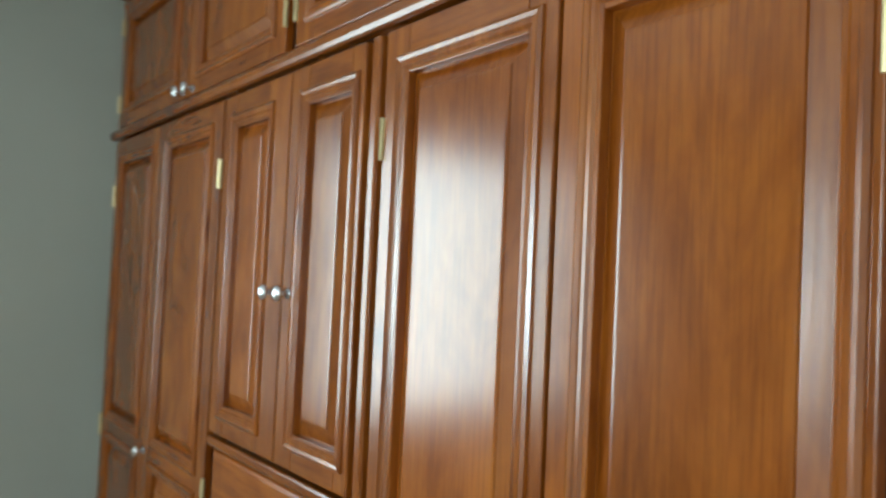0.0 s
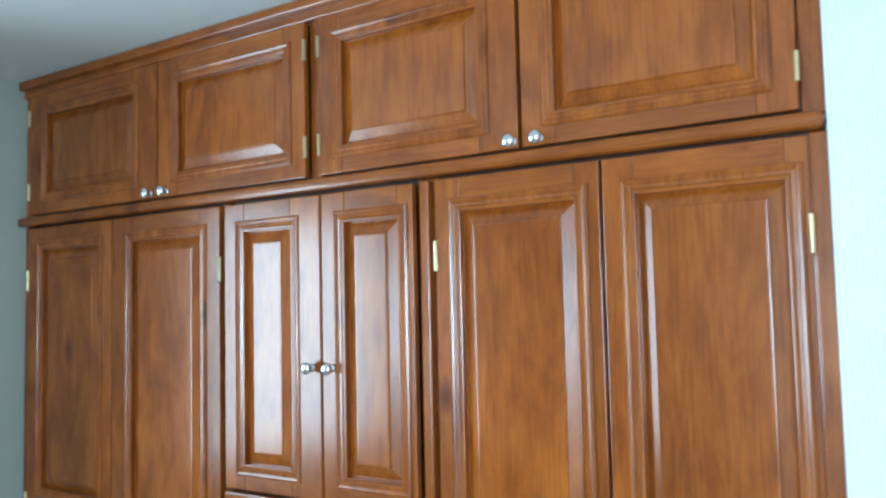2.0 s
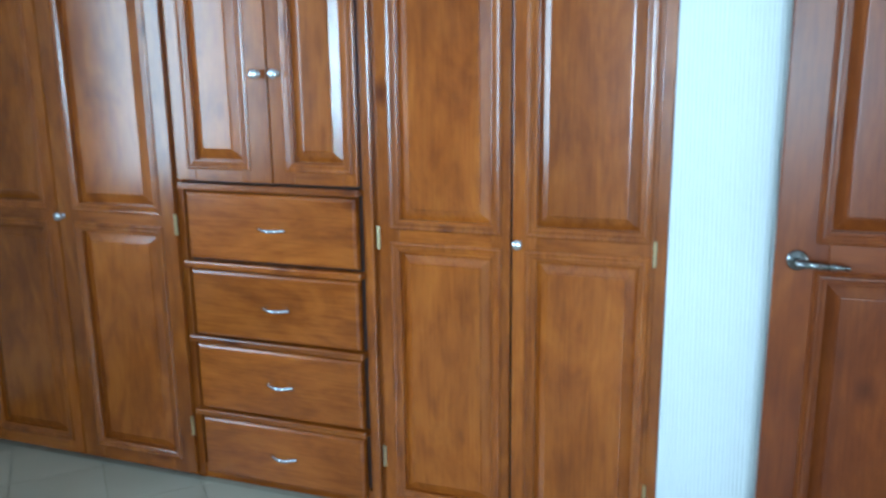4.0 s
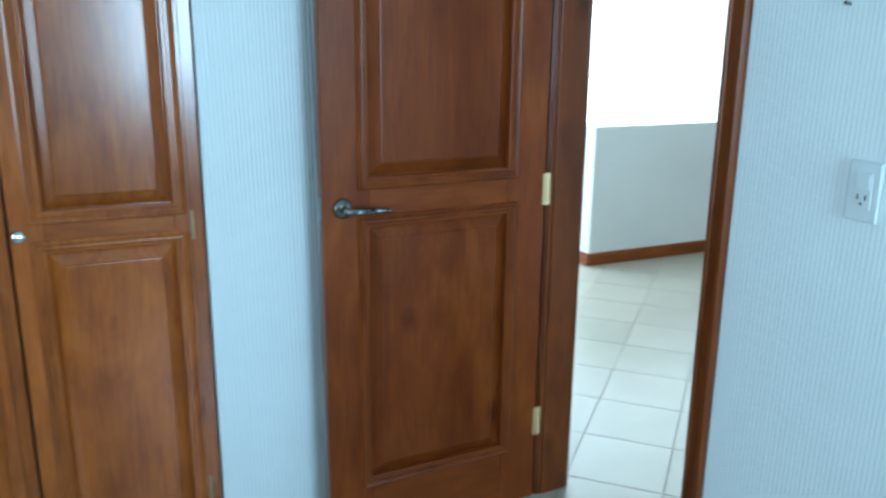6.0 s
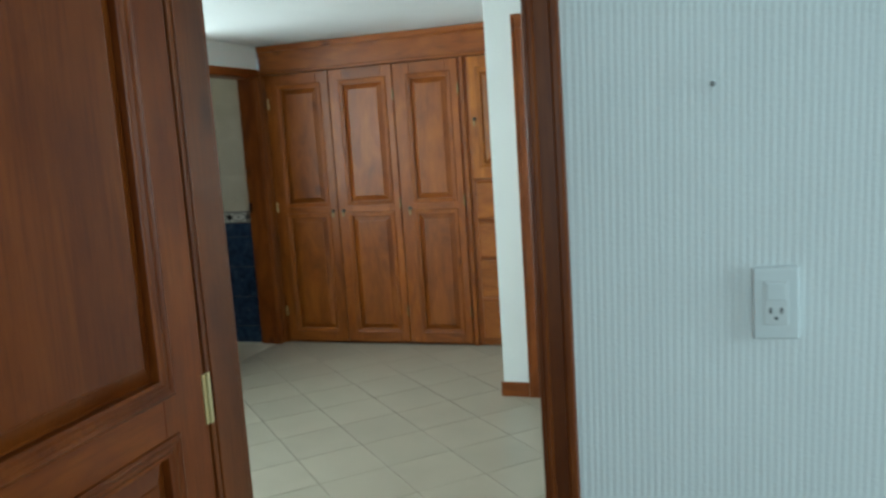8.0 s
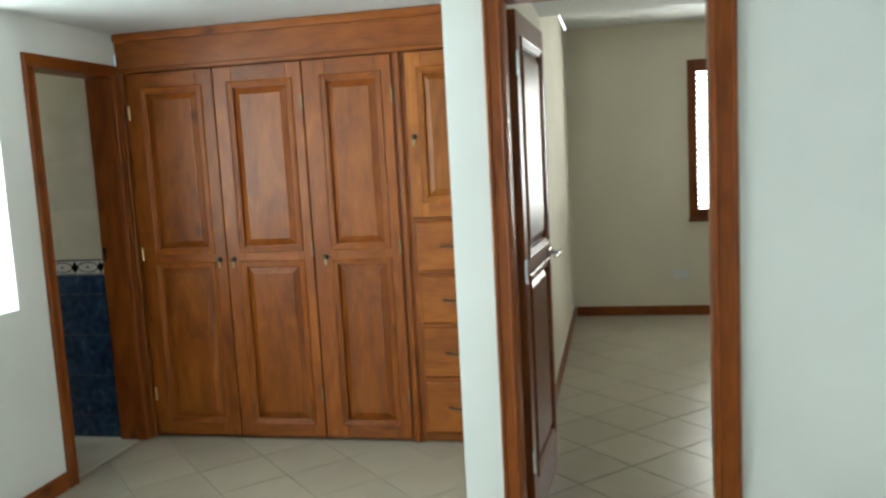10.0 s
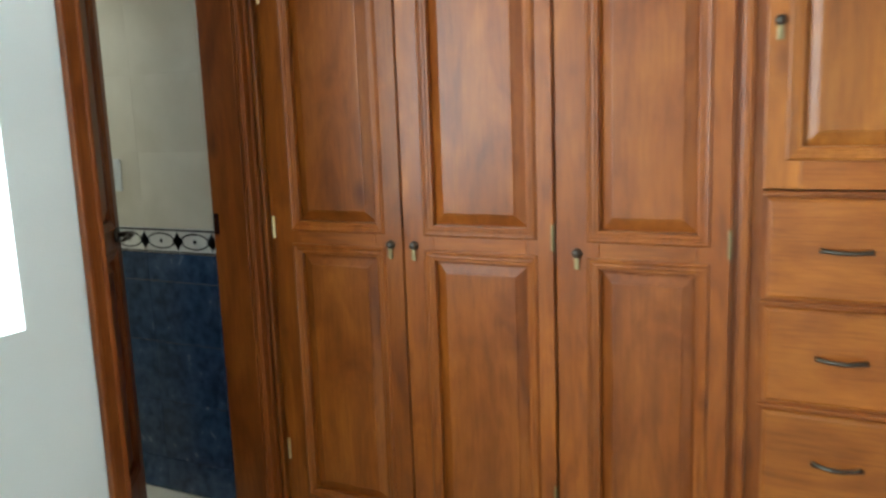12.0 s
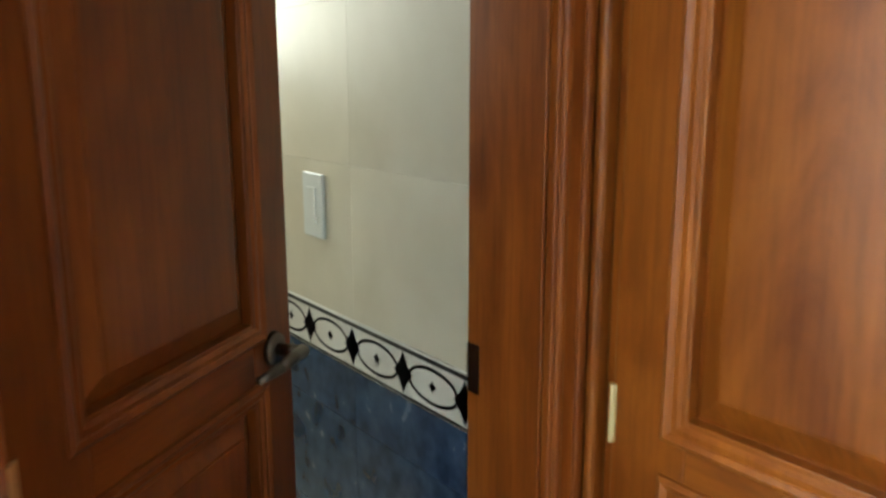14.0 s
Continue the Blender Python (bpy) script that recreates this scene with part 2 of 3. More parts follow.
def B():
    return bmesh.new()


def slab(name, material, *dims, bevel=0.0, parent=None, label=""):
    return part(name, box(B(), *dims, bevel), material, parent, label)


def structure(name, material, label, *dims, category="wall", bevel=0.0):
    return tagged(slab(name, material, *dims, bevel=bevel), label, category, kind="structure")


def thing(name, m, label, category, group="", kind=""):
    ob = new(name)
    ob.matrix_world = m
    return tagged(ob, label, category, group, kind)


# ---- panelled joinery: local x across, z up, front faces -y ----
def panelled(parent, x0, x1, z0, z1, panels, front, thick, mv, mh, stile=None, back=True, flush=False):
    """Stiles, rails and a raised field in each opening (px0, px1, pz0, pz1)."""
    px0, px1 = panels[0][0], panels[0][1]
    f = front
    slab("stile", mv, x0, px0, f, f + thick, z0, z1, bevel=0.003, parent=parent)
    slab("stile", mv, px1, x1, f, f + thick, z0, z1, bevel=0.003, parent=parent)
    edges = [z0] + [v for p in sorted(panels, key=lambda p: p[2]) for v in (p[2], p[3])] + [z1]
    for a, b in zip(edges[::2], edges[1::2]):
        slab("rail", mh, px0, px1, f + 0.0006, f + thick - 0.0006, a, b, bevel=0.0015, parent=parent)
    sides = ((f, 1),) if not back else ((f, 1), (f + thick, -1))
    for y, s in sides:
        for p in panels:
            bm = rings(B(), *p, [(-0.034, y + s * 0.001), (-0.033, y - s * 0.004), (-0.027, y - s * 0.0075), (-0.021, y - s * 0.005), (-0.019, y - s * 0.003), (-0.012, y - s * 0.0035), (-0.006, y + s * 0.001), (-0.002, y + s * 0.007), (0.0, y + s * 0.0176)], cap=False)
            part("moulding", bm, mv, parent)
            bm = rings(B(), *p, [(-0.001, y + s * 0.0178), (0.004, y + s * 0.0175), (0.034, y + s * 0.004), (0.0355, y + s * 0.001), (0.040, y + s * 0.0005)])
            part("panel", bm, mv, parent)


def hinge(parent, x, y, z, h=0.075, name="hinge", material=None, w=0.005):
    bm = box(B(), x - w, x + w, y - 0.003, y + 0.001, z - h / 2, z + h / 2, 0.001)
    cyl(bm, (x, y - 0.004, z - h / 2), (x, y - 0.004, z + h / 2), 0.0045, seg=10)
    return part(name, bm, material or BRASS, parent, "brass hinge")


def knob(parent, x, y, z):
    bm = cyl(B(), (x, y, z), (x, y - 0.004, z), 0.011)
    cyl(bm, (x, y - 0.003, z), (x, y - 0.02, z), 0.006, 0.005)
    ball(bm, (x, y - 0.026, z), 0.017, (1, 0.62, 1))
    return part("knob", bm, CHROME, parent, "round chrome knob", True)


def bow_pull(parent, x, y, z, material, w=0.10):
    bm = B()
    loops, turns = [], 10
    for k in range(13):
        u = k / 12
        c = Vector((x + w * (u - 0.5), y - 0.002 - 0.026 * math.sin(math.pi * u), z))
        along = Vector((1, -1.2 * math.cos(math.pi * u), 0)).normalized()
        side, rad = Vector((-along.y, along.x, 0)), 0.0075 if k in (0, 12) else 0.0055
        loops.append([bm.verts.new(c + rad * (math.cos(math.tau * q / turns) * side + math.sin(math.tau * q / turns) * Vector((0, 0, 1)))) for q in range(turns)])
    for a, b in zip(loops, loops[1:]):
        for q in range(turns):
            bm.faces.new((a[q], a[(q + 1) % turns], b[(q + 1) % turns], b[q]))
    bm.faces.new(loops[0][::-1])
    bm.faces.new(loops[-1])
    return part("pull_handle", bm, material, parent, "bowed metal pull", True)


def drop_pull(parent, x, y, z):
    bm = cyl(B(), (x, y, z + 0.015), (x, y - 0.006, z + 0.015), 0.014, 0.011)
    ball(bm, (x, y - 0.010, z + 0.015), 0.012, (1, 0.8, 1))
    pull = part("drop_pull", bm, BRONZE, parent, "dark bronze knob", True)
    bm = box(B(), x - 0.007, x + 0.007, y - 0.010, y - 0.005, z - 0.031, z + 0.004, 0.002)
    part("drop_plate", bm, AGED, pull, "worn brass drop plate")
    return pull


def lever(parent, x, y, z, s, side, material):
    """Lever handle on the face at y; side -1 faces -y; the lever points towards +s x."""
    bm = cyl(B(), (x, y, z), (x, y + side * 0.010, z), 0.028, 0.025, 24)
    cyl(bm, (x, y + side * 0.008, z), (x, y + side * 0.05, z), 0.010)
    cyl(bm, (x - s * 0.006, y + side * 0.05, z), (x + s * 0.07, y + side * 0.052, z - 0.002), 0.0105, 0.009)
    cyl(bm, (x + s * 0.07, y + side * 0.052, z - 0.002), (x + s * 0.115, y + side * 0.044, z - 0.006), 0.009, 0.006)
    ball(bm, (x + s * 0.115, y + side * 0.044, z - 0.006), 0.0065)
    return part("lever_handle", bm, material, parent, "metal lever handle", True)


# ---- floors (base under the tiles), walls, ceilings ----
WALL_X, WALL_T = 1.0, 1.095        # bedroom side and hall side of the doorway wall, at its north end
DOORWALL = pose(WALL_X, 0, 0, 0, 0, 3.4)   # this wall stands slightly out of square
WT = WALL_T - WALL_X
HC, BC = 2.228, 2.56               # ceiling heights
floor_bed = structure("floor_bedroom", GROUT, "grey-grouted bedroom floor under beige ceramic tiles", -2.9, 1.055, -4.7, 0.7, -0.15, -0.006, category="floor")
floor_hall = structure("floor_hall", GROUT, "grey-grouted hall floor under beige ceramic tiles", 1.055, 5.75, -1.8, 3.5, -0.15, -0.006, category="floor")
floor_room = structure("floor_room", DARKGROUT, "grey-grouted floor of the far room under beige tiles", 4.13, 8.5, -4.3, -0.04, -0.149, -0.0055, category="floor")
floor_bath = structure("floor_bath", BEIGE, "pale beige tiled bathroom floor", 4.2, 5.2, 2.2, 4.3, -0.1, 0.004, category="floor")

structure("ceiling_bedroom", CEIL, "white painted bedroom ceiling", -2.95, 1.5, -4.75, 0.75, BC, BC + 0.15, category="ceiling")
structure("ceiling_hall", CEIL, "white painted hall ceiling", 1.03, 5.8, -1.85, 3.5, HC, HC + 0.15, category="ceiling")
structure("ceiling_room", CEIL, "white painted ceiling of the far room", 4.178, 8.5, -4.35, -0.07, 2.5, 2.6, category="ceiling")
structure("ceiling_bath", CEIL, "white bathroom ceiling", 4.25, 5.2, 2.31, 4.3, 2.4, 2.5, category="ceiling")

W = "white ribbed plaster wall"
structure("wall_bedroom_north", RIBBED_DEEP, "white ribbed plaster wall between wardrobe and door", 0.002, WALL_T, 0.0, 0.12, 0, BC)
structure("wall_behind_wardrobe", WHITE, "plain wall behind the wardrobe", -2.9, 0.002, 0.62, 0.72, 0, BC)
structure("wall_wardrobe_end", WHITE, "plain wall closing the wardrobe niche", 0.004, 0.1, 0.12, 0.72, 0, BC)
# opening made only for the added south light
sx0, sx1, sz0, sz1 = 0.15, 1.2, 0.95, 2.15
for i, d in enumerate(((-2.9, sx0, 0, BC), (sx1, 1.3, 0, BC), (sx0, sx1, 0, sz0), (sx0, sx1, sz1, BC))):
    structure("wall_bedroom_south_%d" % (i + 1), RIBBED, W, d[0], d[1], -4.7, -4.6, d[2], d[3])
# west wall with its window opening
y0, y1, z0, z1 = -2.28, -1.0, 0.95, 2.15
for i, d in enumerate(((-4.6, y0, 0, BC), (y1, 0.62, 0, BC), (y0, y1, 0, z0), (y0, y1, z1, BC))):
    structure("wall_bedroom_west_%d" % (i + 1), SHADED_WALL, "bedroom window wall, plaster toned grey-green for its shade", -2.9, -2.79, *d)
# doorway wall between bedroom and hall
DY0, DY1, DH = -0.727, -0.100, 2.03
for nm, lb, d in (("wall_doorway_1", "white ribbed plaster wall with a wall switch", (-4.62, DY0 - 0.02, 0, BC)), ("wall_doorway_2", W, (DY0 - 0.02, DY1 + 0.02, DH + 0.02, BC)), ("wall_doorway_3", W, (DY1 + 0.02, -0.001, 0, BC))):
    structure(nm, RIBBED, lb, 0, WT, *d).matrix_world = DOORWALL
structure("wall_hall_west", WHITE, "white smooth plaster wall of the landing", 0.99, WALL_T, 0.12, 3.4, 0, HC)
# hall: low wall under the corner window
SILL = 0.912
structure("wall_hall_north_1", WHITE, "low white wall below the corner window", 2.71, 4.223, 2.166, 2.31, 0, SILL)
structure("wall_hall_north_2", WHITE, "white plaster pier beside the bathroom door", 4.223, 4.46, 2.166, 2.31, 0, HC)
structure("wall_hall_north_3", WHITE, "white plaster above the bathroom door", 4.46, 5.13, 2.166, 2.31, 2.02, HC)
structure("wall_landing_east", WHITE, "low white wall of the landing below the window", 2.71, 2.83, 2.31, 3.4, 0, SILL)
# opening at the landing's end is made up for the added light
structure("wall_landing_lintel", WHITE, "white lintel over the opening made for the added landing light", 1.165, 2.83, 3.4, 3.5, 2.2, HC)
structure("wall_landing_north", WHITE, "low white wall at the end of the landing", 1.165, 2.83, 3.4, 3.5, 0, 0.35)
structure("wall_hall_south", WHITE, "white plaster hall wall", WALL_T, 4.078, -1.8, -1.7, 0, HC)
# hall east wall with the doorway to the far room
CX0, CX1, CY0, CY1 = 4.078, 4.178, -0.775, -0.078
structure("wall_hall_east_1", WHITE, "white plaster pier beside the far room's door", CX0, CX1, CY1 + 0.02, 0.146, 0, HC)
structure("wall_hall_east_2", WHITE, "white plaster hall wall beside the door", CX0, CX1, -1.8, CY0 - 0.02, 0, HC)
structure("wall_hall_east_3", WHITE, "white plaster above the far room's door", CX0, CX1, CY0 - 0.02, CY1 + 0.02, 2.05, HC + 0.3)
structure("wall_closet_side", WHITE, "white plaster side of the closet niche", CX1, 5.75, -0.03, 0.142, 0, HC)
structure("wall_closet_back", WHITE, "plain wall behind the hall closet", 5.7, 5.8, 0.142, 2.4, 0, HC)
# far room
structure("wall_room_north", CREAM, "cream plaster wall of the far room", CX1, 8.45, -0.06, -0.032, 0, 2.5)
structure("wall_room_south", CREAM, "cream plaster wall of the far room", CX1, 8.45, -4.3, -4.2, 0, 2.5)
structure("wall_room_west", CREAM, "cream plaster wall of the far room", CX1 - 0.002, CX1 + 0.05, -4.2, CY0 - 0.12, 0, 2.5)
wy0, wy1, wz0, wz1 = -2.45, -1.06, 0.82, 2.17
for i, d in enumerate(((-4.2, wy0, 0, 2.5), (wy1, -0.03, 0, 2.5), (wy0, wy1, 0, wz0), (wy0, wy1, wz1, 2.5))):
    structure("wall_room_east_%d" % (i + 1), CREAM, "cream plaster wall around the far window", 8.35, 8.47, *d)
# bathroom shell
structure("wall_bath_east", BEIGE, "pale beige tiled bathroom wall", 5.095, 5.2, 2.31, 4.3, 0, 2.4)
structure("wall_bath_west", BEIGE, "pale beige tiled bathroom wall", 4.22, 4.32, 2.312, 4.3, 0, 2.4)
# the gap in this unseen wall only holds the added bathroom light
for i, d in enumerate(((4.32, 4.42, 0, 2.4), (4.98, 5.095, 0, 2.4), (4.42, 4.98, 0, 1.45), (4.42, 4.98, 2.05, 2.4))):
    structure("wall_bath_north_%d" % (i + 1), BEIGE, "pale beige tiled wall around an opening made for the added light", d[0], d[1], 4.2, 4.3, d[2], d[3])


# ---- skirting boards ----
def skirting(name, material, label, x0, x1, y0, y1):
    return structure(name, material, label, x0, x1, y0, y1, 0, 0.085, category="baseboard", bevel=0.004)


# unseen frame around the added south light
SW = thing("unseen_window_south", pose(sx0, -4.6, 0, 0, 0, 0), "unseen wooden frame around the added south light", "window", kind="structure")
for a, b in ((0, 0.05), (0.505, 0.545), (1.0, 1.05)):
    slab("frame_post", DARK_V, a, b, -0.05, -0.01, sz0, sz1, bevel=0.003, parent=SW)
for a, b in ((sz0, sz0 + 0.05), (sz1 - 0.05, sz1)):
    slab("frame_rail", DARK_H, 0.05, 1.0, -0.048, -0.012, a, b, bevel=0.003, parent=SW)

S = "red-brown varnished wooden skirting board"
skirting("baseboard_1", TRIM_H, S, 0.0, WALL_X - 0.016, -0.014, -0.001)
skirting("baseboard_2", TRIM_Y, S, -0.014, -0.001, -4.55, DY0 - 0.067).matrix_world = DOORWALL
skirting("baseboard_3", TRIM_H, S, 2.712, 4.40, 2.15, 2.165)
skirting("baseboard_4", TRIM_Y, S, 2.695, 2.709, 2.15, 3.39)
skirting("baseboard_5", TRIM_Y, S, CX0 - 0.014, CX0 - 0.001, 0.0, 0.16)
skirting("baseboard_6", TRIM_Y, S, CX0 - 0.014, CX0 - 0.001, -1.69, -0.885)
skirting("baseboard_7", TRIM_Y, S, 8.335, 8.349, -4.19, -0.08)
skirting("baseboard_8", TRIM_H, S, CX1 + 0.85, 8.33, -0.075, -0.061)
skirting("baseboard_9", TRIM_Y, S, -2.789, -2.775, -4.19, -0.01)


# ---- door frames ----
def door_frame(name, m, width, height, depth, casing, label, mv, mh, both=True, left=None, right=None):
    """Jambs and casings of a doorway: local x across the opening from 0, y through the wall from 0 to depth."""
    d = thing(name, m, label, "door frame", kind="structure")
    cl, cr = left or casing, right or casing
    slab("jamb", mv, -0.02, 0.0, 0.0, depth, 0, height + 0.02, bevel=0.002, parent=d)
    slab("jamb", mv, width, width + 0.02, 0.0, depth, 0, height + 0.02, bevel=0.002, parent=d)
    slab("head", mh, 0, width, 0.0, depth, height, height + 0.02, bevel=0.002, parent=d)
    for ya, yb, ye in (((-0.016, -0.001, -0.022), (depth + 0.001, depth + 0.016, depth + 0.022)) if both else ((-0.016, -0.001, -0.022),)):
        slab("casing", mv, -cl, -0.003, ya, yb, 0, height + 0.003, bevel=0.003, parent=d)
        slab("casing", mv, width + 0.003, width + cr, ya, yb, 0, height + 0.003, bevel=0.003, parent=d)
        slab("casing_head", mh, -cl, width + cr, ya, yb, height + 0.0035, height + casing, bevel=0.003, parent=d)
        lo, hi = min(ya, ye), max(yb, ye)
        slab("bead", mv, -cl + 0.001, -cl + 0.016, lo, hi, 0, height + casing - 0.016, bevel=0.004, parent=d)
        slab("bead", mv, width + cr - 0.016, width + cr - 0.001, lo, hi, 0, height + casing - 0.016, bevel=0.004, parent=d)
        slab("bead", mv, -0.022, -0.009, lo, hi, 0, height - 0.002, bevel=0.004, parent=d)
        slab("bead", mv, width + 0.009, width + 0.022, lo, hi, 0, height - 0.002, bevel=0.004, parent=d)
    return d


# local x runs to world -y here
FA = door_frame("door_frame_1", DOORWALL @ pose(0, DY1, 0, 0, 0, -90), DY1 - DY0, DH, WT, 0.062, "red-brown wooden frame of the bedroom doorway", DARK_V, DARK_H)
strike = slab("strike_plate", STEEL, DY1 - DY0 - 0.001, DY1 - DY0 + 0.0005, 0.03, 0.06, 0.96, 1.10, parent=FA, label="dark steel strike plate")
FC = door_frame("door_frame_2", pose(CX0, CY1, 0, 0, 0, -90), CY1 - CY0, 2.03, CX1 - CX0, 0.075, "red-brown wooden frame of the far room's doorway", TRIM_V, TRIM_H, right=0.09)
BX0, BX1 = 4.478, 5.062
FB = door_frame("door_frame_3", pose(BX0, 2.166, 0), BX1 - BX0, 2.0, 0.144, 0.06, "red-brown wooden frame of the bathroom doorway", TRIM_V, TRIM_H, both=False, left=0.07)
slab("scribe_strip", TRIM_V, BX1 - BX0 + 0.0605, BX1 - BX0 + 0.09, -0.012, -0.003, 0, 2.015, bevel=0.002, parent=FB)
slab("strike_plate", STEEL, BX1 - BX0 - 0.0015, BX1 - BX0, 0.118, 0.142, 1.02, 1.09, parent=FB, label="dark steel strike plate")


# ---- hinged doors: local x from the free edge (0) to the hinge (w), front faces -y ----
def leaf(name, m, w, h, panels, label, mv, mh, handle, hx, s, flip=False, plates=None):
    d = thing(name, m, label, "door")
    panelled(d, 0, w, 0.008, h, panels, 0.0, 0.036, mv, mh)
    lever(d, hx, 0.0, 1.03, s, -1, handle)
    lever(d, hx, 0.036, 1.03, s, 1, handle)
    for z in (0.28, 1.035, 1.82):
        hinge(d, (w + 0.004) if not flip else -0.004, 0.0, z, 0.095, material=plates or BRASS, w=0.013)
    slab("latch", STEEL, -0.0015 if not flip else w, 0.0 if not flip else w + 0.0015, 0.008, 0.028, 1.0, 1.06, parent=d, label="dark steel latch plate")
    return d


ang = math.degrees(math.atan2(0.03, 0.69))
leaf("door_bedroom", pose(0.279, -0.137, 0, 0, 0, ang), 0.69, 2.02, [(0.130, 0.562, 0.222, 0.972), (0.130, 0.562, 1.108, 1.90)],
     "open varnished two-panel wooden bedroom door with a lever handle", BED_V, BED_H, STEEL, 0.055, 1)
# far room's door stands open along the wall: free edge away from the doorway
leaf("door_far_room", pose(CX1 + 0.025, -0.105, 0, 0, 0, -3.4), 0.69, 2.02, [(0.115, 0.575, 0.215, 0.975), (0.115, 0.575, 1.105, 1.90)],
     "open varnished two-panel wooden door seen nearly edge-on", DARK_V, DARK_H, CHROME, 0.635, -1, flip=True, plates=CHROME)
# bathroom door swung inwards
leaf("door_bathroom", pose(BX0 + 0.015, 2.30, 0, 0, 0, 36.5), 0.575, 1.985, [(0.11, 0.46, 0.215, 0.955), (0.11, 0.46, 1.085, 1.87)],
     "half-open dark wooden bathroom door with a lever handle", DARK_V, DARK_H, BRONZE, 0.515, -1, flip=True)


# ---- bedroom wardrobe, front of its doors at y = 0 ----
wr = thing("bedroom_wardrobe", pose(0, 0, 0), "wall-wide honey-varnished wooden wardrobe with panelled doors and drawers", "wardrobe")
carcass = part("carcass", box(B(), -2.788, -0.002, 0.045, 0.6, 0.0, 2.555), SHADE, wr, "cabinet carcass coloured near-black as shade in the door gaps")
FR = 0.024
for a, b in ((-2.788, -2.725), (-1.70, -1.668), (-0.970, -0.905), (-0.036, -0.001)):
    slab("frame_stile", WOOD_V, a, b, FR, 0.05, 0.0, 2.0, bevel=0.002, parent=wr)
for a, b in ((-2.788, -2.725), (-1.338, -1.29), (-0.045, -0.001)):
    slab("frame_stile", WOOD_V, a, b, FR, 0.05, 2.037, 2.50, bevel=0.002, parent=wr)
slab("frame_stile", WOOD_V, -0.950, -0.922, -0.004, FR - 0.001, 0.02, 1.993, bevel=0.006, parent=wr)
slab("shelf_rail", WOOD_H, -2.788, -0.001, -0.014, 0.05, 2.002, 2.037, bevel=0.012, parent=wr)
slab("top_rail", WOOD_H, -2.788, -0.001, 0.01, 0.05, 2.497, 2.557, bevel=0.004, parent=wr)
slab("cornice", WOOD_H, -2.788, -0.001, -0.012, 0.012, 2.525, 2.5575, bevel=0.006, parent=wr)
slab("plinth", WOOD_H, -2.788, -0.001, 0.03, 0.055, 0.0, 0.06, bevel=0.002, parent=wr)


def cab_door(parent, x0, x1, z0, z1, panels, front, mv, mh, label):
    d = new("door")
    d.parent = parent
    tagged(d, label)
    panelled(d, x0, x1, z0, z1, panels, front, 0.021, mv, mh, back=False)
    return d


TALL = "tall two-panel varnished door"
for x0, x1, p0, p1 in ((-2.728, -2.228, -2.635, -2.305), (-2.222, -1.692, -2.118, -1.785), (-0.905, -0.466, -0.832, -0.528), (-0.459, -0.034, -0.385, -0.078)):
    d = cab_door(wr, x0, x1, 0.02, 1.992, [(p0, p1, 0.105, 0.945), (p0, p1, 1.052, 1.908)], 0.0, WOOD_V, WOOD_H, TALL)
    hx = x0 if x0 in (-2.728, -0.905) else x1
    for z in (0.22, 0.99, 1.80):
        hinge(d, hx, 0.002, z)
knob(wr, -0.438, 0.0, 0.998), knob(wr, -2.20, 0.0, 0.998)
for x0, x1, p0, p1 in ((-1.668, -1.288, -1.585, -1.400), (-1.282, -0.972, -1.200, -1.022)):
    cab_door(wr, x0, x1, 1.152, 1.99, [(p0, p1, 1.226, 1.906)], -0.003, WOOD_V, WOOD_H, "narrow single-panel varnished door")
knob(wr, -1.320, -0.003, 1.512), knob(wr, -1.248, -0.003, 1.512)
for x0, x1, p0, p1 in ((-2.728, -1.992, -2.615, -2.115), (-1.984, -1.34, -1.885, -1.425), (-1.288, -0.664, -1.205, -0.775), (-0.654, -0.046, -0.568, -0.125)):
    d = cab_door(wr, x0, x1, 2.044, 2.492, [(p0, p1, 2.12, 2.41)], 0.0, WOOD_V, WOOD_H, "low single-panel varnished top door")
    hx = x0 if x0 in (-2.728, -1.288) else x1
    for z in (2.13, 2.41):
        hinge(d, hx, 0.002, z, 0.06)
for x in (-2.018, -1.938, -0.678, -0.608):
    knob(wr, x, 0.0, 2.06)
for z0, z1 in ((0.872, 1.112), (0.587, 0.832), (0.300, 0.552), (0.035, 0.265)):
    dr = new("drawer")
    dr.parent = wr
    part("drawer_front", rings(B(), -1.645, -0.985, z0, z1, [(0.0, 0.03), (0.0, 0.012), (0.004, 0.004), (0.012, 0.0), (0.016, 0.0)]), WOOD_H, dr)
    bow_pull(dr, -1.302, 0.0, (z0 + z1) / 2, CHROME)
    slab("drawer_rail", WOOD_H, -1.672, -0.972, -0.006, 0.04, z1 + 0.005, z1 + 0.03, bevel=0.006, parent=wr)
tagged(wr, kind="")

# ---- hall closet, front of its doors at x = 5.13; local x = 2.16 - world y ----
cl = thing("hall_closet", pose(5.13, 2.162, 0, 0, 0, -90), "built-in brown wooden hall closet with three doors and four drawers", "closet")
part("carcass", box(B(), 0.0, 2.02, 0.045, 0.56, 0.0, 2.22), SHADE, cl, "cabinet carcass coloured near-black as shade in the door gaps")
for a, b in ((0.0, 0.055), (1.525, 1.60), (1.995, 2.022)):
    slab("frame_stile", HALL_V, a, b, 0.02, 0.05, 0.0, 2.03, bevel=0.002, parent=cl)
slab("edge_bead", HALL_V, 0.012, 0.03, -0.006, 0.022, 0.0, 2.02, bevel=0.006, parent=cl)
slab("edge_bead", HALL_V, 1.545, 1.572, -0.004, 0.022, 0.0, 2.02, bevel=0.006, parent=cl)
